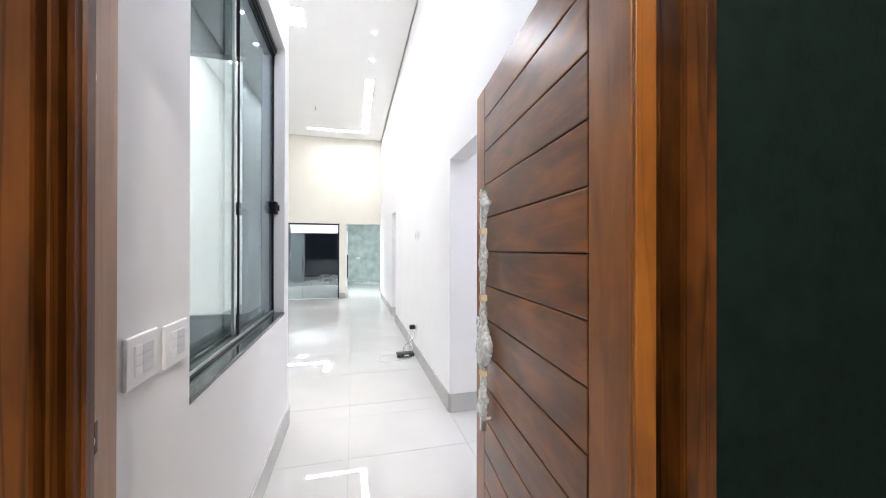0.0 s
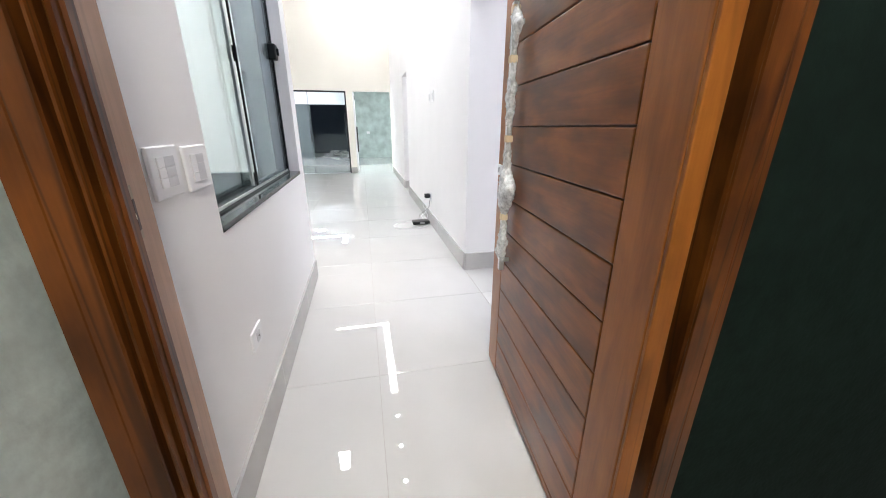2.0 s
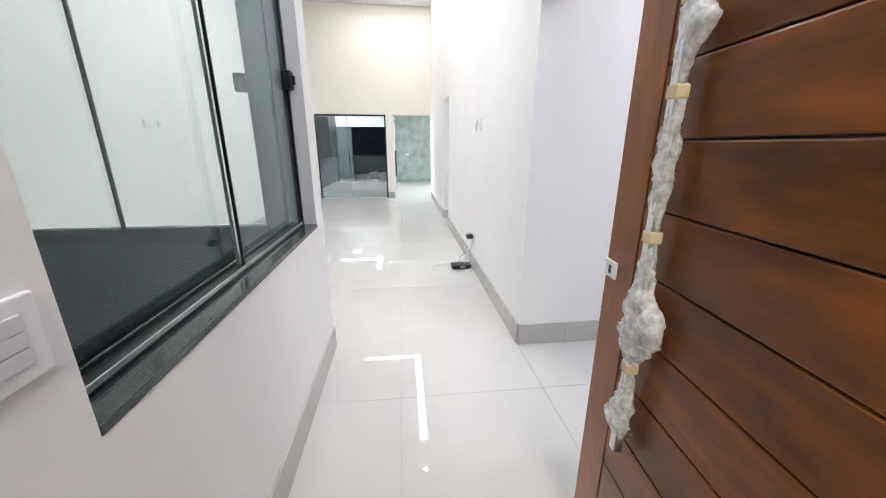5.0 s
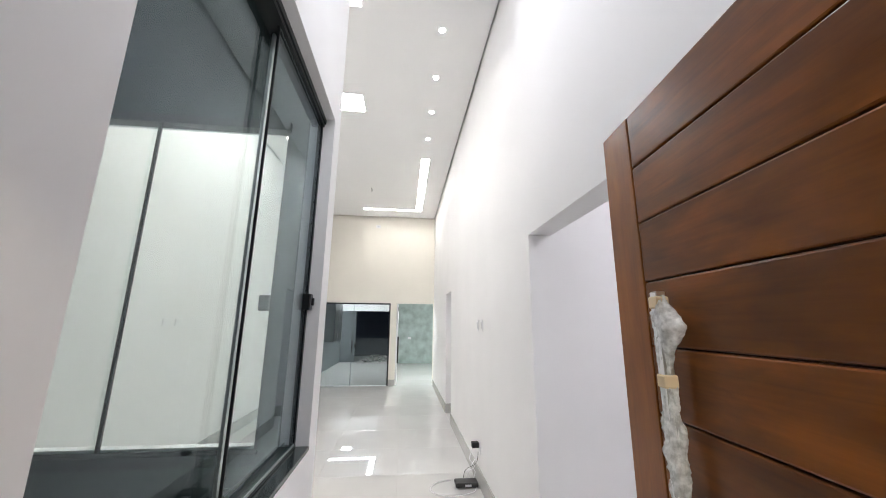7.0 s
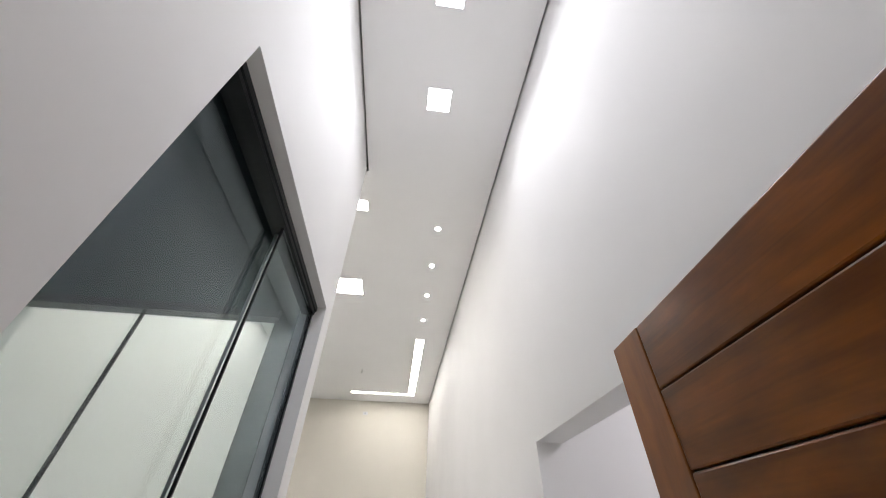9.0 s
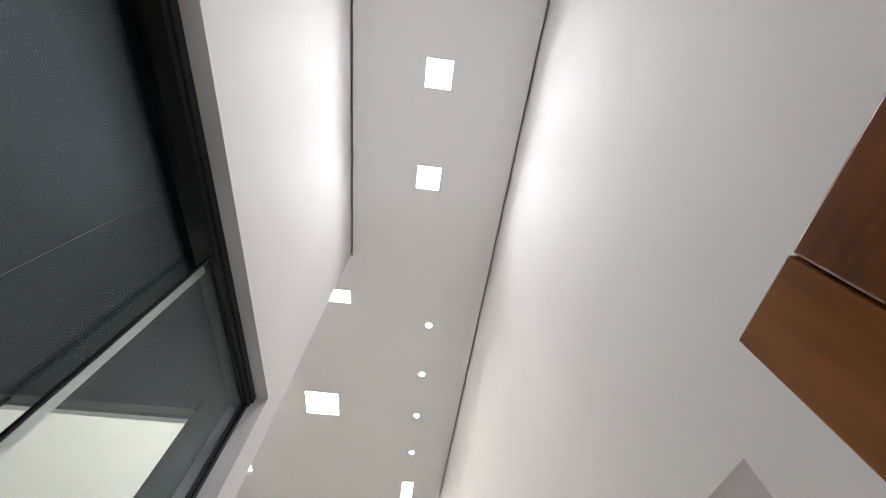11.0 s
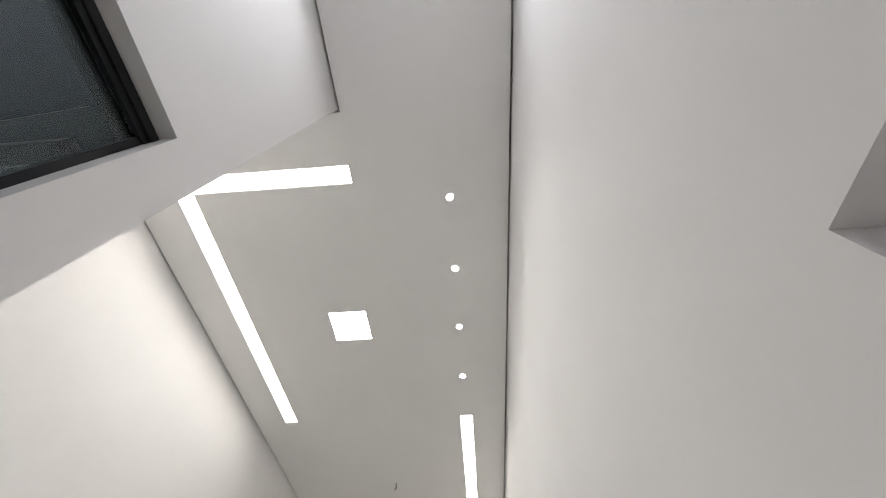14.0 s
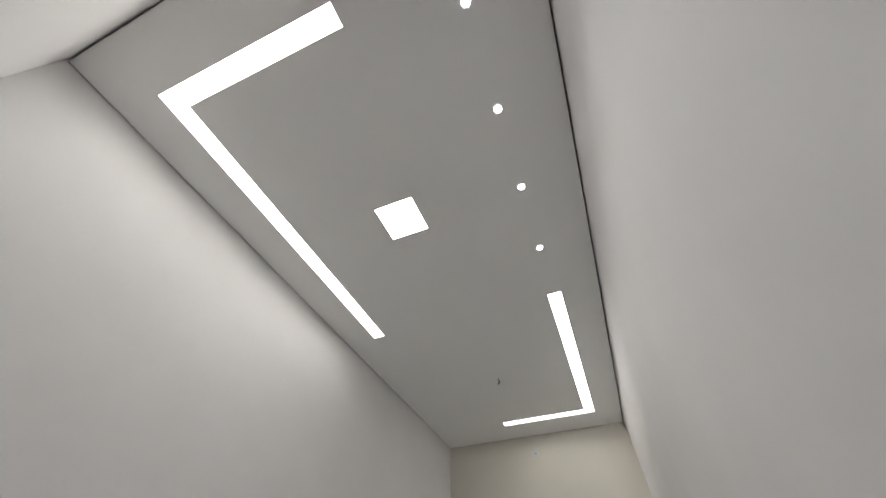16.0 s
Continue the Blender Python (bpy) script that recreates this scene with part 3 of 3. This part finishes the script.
lock = dpart("lock_plate", bevelled(-0.006, 0.0005, LEAF_W - 0.058, LEAF_W - 0.004, 0.992, 1.038, 0.002), M_PLAS, label="white square lock plate with a key slot")
dpart("key_slot", boxes((-0.0072, -0.006, LEAF_W - 0.037, LEAF_W - 0.026, 1.004, 1.026)), M_BLKP, lock)
HY = LEAF_W - 0.225
HX = -0.032                  # the bar stands off the face
pull = dpart("pull_handle", bevelled(HX - 0.010, HX + 0.010, HY - 0.010, HY + 0.010, 0.615, 1.597, 0.002), M_STEEL, label="long steel pull bar wrapped in plastic film")
dpart("protective_strip", boxes((HX - 0.0112, HX - 0.0102, HY - 0.009, HY + 0.009, 0.618, 1.594)), M_PLAS, pull, "white protective film strip")
for z in (0.66, 1.54):
    bm = bmesh.new()
    disc(bm, (HX / 2 + 0.005, HY, z), 0.009, -HX - 0.010, "x", 16)
    dpart("standoff", bm, M_STEEL, pull)


def film_mat():
    m = bpy.data.materials.new("plastic_film")
    m.use_nodes = True
    nt = m.node_tree
    b = nt.nodes["Principled BSDF"]
    out = nt.nodes["Material Output"]
    b.inputs["Base Color"].default_value = (0.97, 0.975, 0.975, 1)
    b.inputs["Roughness"].default_value = 0.16
    b.inputs["Coat Weight"].default_value = 0.6
    b.inputs["Subsurface Weight"].default_value = 0.0
    co = nt.nodes.new("ShaderNodeTexCoord")
    n = nt.nodes.new("ShaderNodeTexNoise")
    n.inputs["Scale"].default_value, n.inputs["Detail"].default_value = 70, 6
    nt.links.new(co.outputs["Object"], n.inputs[0])
    bp = nt.nodes.new("ShaderNodeBump")
    bp.inputs["Strength"].default_value, bp.inputs["Distance"].default_value = 0.5, 0.003
    nt.links.new(n.outputs[0], bp.inputs["Height"])
    nt.links.new(bp.outputs[0], b.inputs["Normal"])
    rp = nt.nodes.new("ShaderNodeMapRange")
    rp.inputs["From Min"].default_value, rp.inputs["From Max"].default_value = 0.35, 0.65
    rp.inputs["To Min"].default_value, rp.inputs["To Max"].default_value = 0.48, 0.92
    nt.links.new(n.outputs[0], rp.inputs[0])
    tr = nt.nodes.new("ShaderNodeBsdfTransparent")
    tl = nt.nodes.new("ShaderNodeBsdfTranslucent")
    tl.inputs[0].default_value = (0.95, 0.96, 0.96, 1)
    nt.links.new(bp.outputs[0], tl.inputs["Normal"])
    half = nt.nodes.new("ShaderNodeMixShader")
    half.inputs[0].default_value = 0.3
    nt.links.new(b.outputs[0], half.inputs[1])
    nt.links.new(tl.outputs[0], half.inputs[2])
    mx = nt.nodes.new("ShaderNodeMixShader")
    nt.links.new(rp.outputs[0], mx.inputs[0])
    nt.links.new(tr.outputs[0], mx.inputs[1])
    nt.links.new(half.outputs[0], mx.inputs[2])
    nt.links.new(mx.outputs[0], out.inputs[0])
    return m


M_FILM = film_mat()


def wrap(z0, z1, widths, seed, lean=0.0, flap=None):
    """Crumpled film round the bar: a tube whose girth follows widths, creased by noise."""
    bm = bmesh.new()
    rows, cols = int((z1 - z0) / 0.006) + 2, 36
    grid = []
    for i in range(rows):
        u = i / (rows - 1)
        k = u * (len(widths) - 1)
        a = int(min(k, len(widths) - 2))
        f = k - a
        f = f * f * (3 - 2 * f)
        w = widths[a] * (1 - f) + widths[a + 1] * f
        ring = []
        for j in range(cols):
            t = 2 * math.pi * j / cols
            c, s = math.cos(t), math.sin(t)
            fold = noise.noise(Vector((c * 2.1 + seed, s * 2.1, u * (z1 - z0) * 26)))
            fine = noise.noise(Vector((c * 4 + seed, s * 4, u * (z1 - z0) * 90)))
            r = 0.68 * w * (0.95 + 0.50 * fold + 0.50 * abs(fine))
            if flap and abs(u - flap[0]) < flap[1]:
                r += flap[2] * max(0.0, math.cos(t - flap[3])) ** 3 * (1 - abs(u - flap[0]) / flap[1])
            ring.append(bm.verts.new((HX + 0.72 * r * c, HY + r * s + lean * (u - 0.5), z0 + (z1 - z0) * u + 0.006 * fold)))
        grid.append(ring)
    for a, b in zip(grid, grid[1:]):
        for j in range(cols):
            bm.faces.new((a[j], a[(j + 1) % cols], b[(j + 1) % cols], b[j]))
    bmesh.ops.recalc_face_normals(bm, faces=bm.faces[:])
    return bm


dpart("plastic_wrap", wrap(0.640, 0.845, (0.012, 0.030, 0.034, 0.024, 0.016), 3.0, flap=(0.25, 0.25, 0.045, 1.57)), M_FILM, pull, "crumpled clear plastic film", True)
dpart("plastic_wrap", wrap(0.850, 1.150, (0.018, 0.044, 0.052, 0.046, 0.030, 0.024, 0.017), 8.0, flap=(0.38, 0.28, 0.040, -1.5)), M_FILM, pull, "crumpled clear plastic film", True)
dpart("plastic_wrap", wrap(1.155, 1.420, (0.016, 0.022, 0.028, 0.030, 0.026, 0.017), 14.0), M_FILM, pull, "crumpled clear plastic film", True)
dpart("plastic_wrap", wrap(1.425, 1.590, (0.017, 0.022, 0.024, 0.026, 0.020), 21.0, flap=(0.60, 0.34, 0.045, -1.57)), M_FILM, pull, "crumpled clear plastic film", True)
for z in (0.848, 1.152, 1.422, 1.574):
    dpart("tape", bevelled(HX - 0.014, HX + 0.014, HY - 0.014, HY + 0.014, z - 0.013, z + 0.013, 0.004), M_TAPE, pull, "band of yellowish masking tape")

# ---- switches and sockets ----
def plate(name, at, w, h, normal, label, keys, category, group=""):
    """Bevelled plate on a wall at x = at[0]; normal: +1 faces +x, -1 faces -x. keys: rows of (y0, y1, z0, z1, material), from the centre."""
    x, y, z = at
    p = thing(name, at, label, category, group)
    lo, hi = sorted((x, x + normal * 0.009))
    part("plate", bevelled(lo, hi, y - w / 2, y + w / 2, z - h / 2, z + h / 2, 0.004, 3), M_PLAS, p)
    for a, b, c, d, m in keys:
        lo, hi = sorted((x + normal * 0.0085, x + normal * 0.0125))
        part("key" if category == "switch" else "insert", bevelled(lo, hi, y + a, y + b, z + c, z + d, 0.0012, 2), m, p)
    return p


def six_keys(w):
    a = w / 2 - 0.028
    return [(u, v, -0.034 + 0.0232 * k, -0.0115 + 0.0232 * k, m) for k in range(3) for u, v, m in ((-a, -0.008, M_PLAS), (-0.008, a, M_KEY))]


plate("light_switch", (XL, -1.836, 1.095), 0.130, 0.116, 1, "white double light switch plate with three rows of rocker keys", six_keys(0.130), "switch", "hall switches")
plate("light_switch", (XL, -1.673, 1.089), 0.130, 0.116, 1, "white double light switch plate with three rows of rocker keys", six_keys(0.130), "switch", "hall switches")
plate("wall_socket", (XL, -1.480, 0.434), 0.118, 0.078, 1, "white wall socket plate above the skirting", [(-0.018, 0.018, -0.02, 0.02, M_KEY), (-0.008, 0.008, -0.006, 0.006, M_BLKP)], "socket")
for y in (1.61, 1.42):
    plate("light_switch", (XR, y, 1.520), 0.078, 0.118, -1, "narrow white light switch plate on the tall wall", [(-0.022, 0.022, -0.034, 0.034, M_KEY)], "switch", "pair of switches")
plate("wall_socket", (XR, 1.595, 0.345), 0.078, 0.118, -1, "white wall socket with a black plug in it", [(-0.022, 0.022, -0.034, 0.034, M_KEY)], "socket")
for y in (1.705, 1.905):
    plate("light_switch", (XW, y, 1.525), 0.118, 0.078, 1, "white light switch plate on the living room wall", [(-0.034, 0.034, -0.02, 0.02, M_KEY)], "switch", "living room switches")
s = thing("wall_socket", (-1.556, YE, 4.136), "small white wall box high under the ceiling", "socket")
part("plate", bevelled(-1.614, -1.498, YE - 0.010, YE, 4.098, 4.174, 0.003), M_PLAS, s)
part("insert", bevelled(-1.576, -1.536, YE - 0.013, YE - 0.0095, 4.118, 4.154, 0.002), M_KEY, s)
s = thing("wall_socket", (-0.540, YB, 0.975), "white socket plate on the cement wall", "socket")
part("plate", bevelled(-0.604, -0.476, YB - 0.010, YB, 0.93, 1.02, 0.003), M_PLAS, s)

# ---- modem with its adapter and cables ----
modem = thing("modem", (-0.135, 1.62, 0), "black plastic modem lying on the floor by the skirting", "modem")
part("case", bevelled(-0.245, -0.025, 1.555, 1.685, 0.008, 0.048, 0.010, 3), M_BLKP, modem)
part("front_label", boxes((-0.155, -0.095, 1.5535, 1.5552, 0.018, 0.036)), M_KEY, modem, "small grey label")
for x in (-0.22, -0.05):
    part("foot", boxes((x - 0.01, x + 0.01, 1.58, 1.60, 0, 0.008)), M_BLKP, modem)
adapter = thing("power_adapter", (-0.05, 1.60, 0.37), "black plug-in power adapter in the wall socket", "power adapter")
part("body", bevelled(-0.085, -0.0125, 1.568, 1.632, 0.345, 0.395, 0.008, 3), M_BLKP, adapter)
cables = thing("cable", (-0.06, 1.65, 0), "thin grey and white cables between socket and modem", "cable")
tube("cord", [(-0.07, 1.60, 0.345), (-0.10, 1.62, 0.24), (-0.05, 1.64, 0.16), (-0.11, 1.70, 0.09), (-0.08, 1.688, 0.03)], 0.0028, M_KEY, cables)
tube("cord", [(-0.05, 1.61, 0.345), (-0.03, 1.64, 0.25), (-0.07, 1.66, 0.17), (-0.03, 1.71, 0.09), (-0.05, 1.690, 0.03)], 0.0028, M_PLAS, cables)
tube("cord", [(-0.02, 1.59, 0.31), (-0.035, 1.62, 0.20), (-0.13, 1.68, 0.12), (-0.15, 1.70, 0.03)], 0.0025, M_BLKP, cables)
loop_cable = thing("loose_cable", (-0.3, 1.55, 0), "white cable lying in a loop on the floor", "cable")
tube("cord", [(-0.05, 1.55, 0.015), (-0.09, 1.48, 0.004), (-0.25, 1.42, 0.004), (-0.42, 1.45, 0.004), (-0.49, 1.56, 0.004), (-0.42, 1.70, 0.004), (-0.26, 1.76, 0.004)], 0.003, M_PLAS, loop_cable)
wire = thing("ceiling_wire", (-1.567, 5.19, CEIL), "short black electric wire hanging from the ceiling", "wire")
tube("wire_end", [(-1.567, 5.19, CEIL), (-1.569, 5.195, CEIL - 0.03), (-1.554, 5.19, CEIL - 0.055), (-1.579, 5.18, CEIL - 0.09)], 0.006, M_BLKP, wire)

# ---- end wall: glass door, doorway ----
gd = thing("door_2", ((GX0 + GX1) / 2, YE + 0.05, 0), "frameless glass sliding door in a black aluminium frame, closed", "door", kind="structure")
part("head", boxes((GX0, GX1, YE + 0.02, YE + 0.10, GZ - 0.035, GZ)), M_BLACK, gd)
part("post", boxes((GX1 - 0.035, GX1, YE + 0.02, YE + 0.10, 0, GZ - 0.035)), M_BLACK, gd)
part("post", boxes((GX0, GX0 + 0.03, YE + 0.02, YE + 0.10, 0, GZ - 0.035)), M_BLACK, gd)
part("floor_track", boxes((GX0 + 0.03, GX1 - 0.035, YE + 0.03, YE + 0.09, 0, 0.006)), M_ALU, gd)
for a, b, y in ((GX0 + 0.03, -2.07, YE + 0.065), (-2.09, GX1 - 0.035, YE + 0.045)):
    pane = part("pane", boxes((a, b, y, y + 0.008, 0.007, GZ - 0.035)), M_GLASS2, gd)
    pane.visible_shadow = False
part("pane_edge", boxes((-2.091, -2.084, YE + 0.043, YE + 0.055, 0.007, GZ - 0.035)), M_BLACK, gd)
part("pull_bar", bevelled(-2.10, -2.07, YE + 0.005, YE + 0.035, 0.78, 1.12, 0.006), M_BLACK, gd)
part("lock", bevelled(-2.03, -1.97, YE + 0.025, YE + 0.045, 0.93, 1.03, 0.006), M_BLACK, gd)
dd = thing("door_3", (PX0, YE + T, 0), "white door standing open into the back room", "door", kind="structure")
leaf3 = part("leaf", bevelled(PX0 + 0.004, PX0 + 0.04, YE + 0.10, YE + 0.93, 0.01, 2.04, 0.003), M_PLAS, dd)
part("handle", bevelled(PX0 + 0.04, PX0 + 0.075, YE + 0.13, YE + 0.16, 0.54, 1.20, 0.004), M_BLKP, leaf3)
part("hinge", bevelled(PX0 + 0.04, PX0 + 0.05, YE + 0.10, YE + 0.13, 1.86, 1.96, 0.002), M_BLKP, leaf3)

# veranda box, added to draw a dark reflection in the glass door
cab = thing("reflection_box", (-3.14, 10.15, 0.96), "dark grey box on the veranda wall, added for a dark reflection", "cupboard")
body = part("body", bevelled(-3.33, -2.97, 9.5, 10.85, 0.96, 2.16, 0.004), M_CEMENT_DIM, cab)
for a, b in ((9.52, 10.165), (10.185, 10.83)):
    dr = part("door", bevelled(-2.97, -2.95, a, b, 0.98, 2.14, 0.003), M_BLACK, cab)
    part("handle", bevelled(-2.95, -2.935, b - 0.06, b - 0.04, 1.05, 1.25, 0.002), M_STEEL, dr)

# yard: heap of stones beyond the veranda
rng = random.Random(4)
bm = bmesh.new()
for k in range(90):
    x, y = rng.uniform(-2.65, -1.15), rng.uniform(13.8, 14.9)
    r = rng.uniform(0.06, 0.14)
    top = 0.42 * max(0.0, 1 - abs(x + 1.9) / 1.1) * (1 - abs(y - 14.35) / 0.9)
    g = bmesh.ops.create_icosphere(bm, subdivisions=1, radius=r, matrix=Matrix.Translation((x, y, -0.14 + top * rng.uniform(0.3, 1.0))) @ Matrix.Diagonal((1, rng.uniform(0.6, 1), rng.uniform(0.45, 0.8), 1)))
solid("stone_heap", bm, M_SLAB, "low heap of grey rubble stones in the yard", "stones", kind="stuff")

# ---- floor: polished tiles on a grout bed ----
floor = solid("floor", boxes((XW, XR, YD, YE, -0.10, -0.002), (XR, 3.0, YD, OP2[1] + 0.1, -0.10, -0.002), (-3.33, 2.4, YE, 13.0, -0.10, -0.002), (JL, JR, YDO - 0.03, YD, -0.155, -0.002)), M_GROUT, "large polished off-white porcelain tiles, very glossy", "floor")
PITCH, TX, TY, J = 0.80, -0.806, -1.266, 0.0011
AREAS = ((XL, XR, YDO - 0.03, YC), (XW, XR, YC, YE + T), (XR, 3.0, -2.09, 0.0), (XR, 2.4, OP2[0] - 0.78, OP2[1]), (PX0 - 0.06, 2.4, YE + T, YB), (-3.33, GX1, YE + T, 13.0))
shared = {}
for x0, x1, y0, y1 in AREAS:
    for i in range(-6, 6):
        for j in range(-3, 22):
            a, b = max(x0, TX + i * PITCH + J), min(x1, TX + (i + 1) * PITCH - J)
            c, d = max(y0, TY + j * PITCH + J), min(y1, TY + (j + 1) * PITCH - J)
            if b - a < 0.01 or d - c < 0.01:
                continue
            key = (round(b - a, 4), round(d - c, 4))
            if key not in shared:
                shared[key] = mesh_of("tile", bevelled(0, b - a, 0, d - c, -0.008, 0, 0.0007, 1), M_TILE)
            t = new("tile", shared[key])
            t.location = (a, c, 0)
            t.parent = floor

# ---- skirting: one strip a wall, cut into tile lengths ----
def skirting(name, axis, face, out, p0, p1, label="greyish porcelain skirting board along the wall"):
    sk = tagged(new(name), label, "skirting", kind="structure")
    p = p0
    while p < p1 - 0.01:
        q = min(p1, (math.floor((p - TY) / PITCH + 1e-6) + 1) * PITCH + TY)
        lo, hi = sorted((face, face + out * 0.013))
        r = (lo, hi, p + 0.0006, q - 0.0006, 0.0005, BASE_H) if axis == "y" else (p + 0.0006, q - 0.0006, lo, hi, 0.0005, BASE_H)
        part("skirting_piece", bevelled(*r, 0.001, 1), M_BASE, sk)
        p = q
    return sk


skirting("baseboard_hall", "y", XL, 1, YD, YC)
skirting("baseboard_east", "y", XR, -1, OP[1], OP2[0])
skirting("baseboard_east", "y", XR, -1, OP2[1], YE)
skirting("baseboard_east", "y", XR, -1, YD, OP[0])
skirting("baseboard_west", "y", XW, 1, YC, YE)
skirting("baseboard_court", "x", YC, 1, XW, XL)
skirting("baseboard_end", "x", YE, -1, GX1, PX0)
skirting("baseboard_end", "x", YE, -1, XW, GX0)
skirting("baseboard_side", "x", 0.0, -1, XR, 3.0)
skirting("baseboard_passage", "x", OP2[1], -1, XR, 2.4)
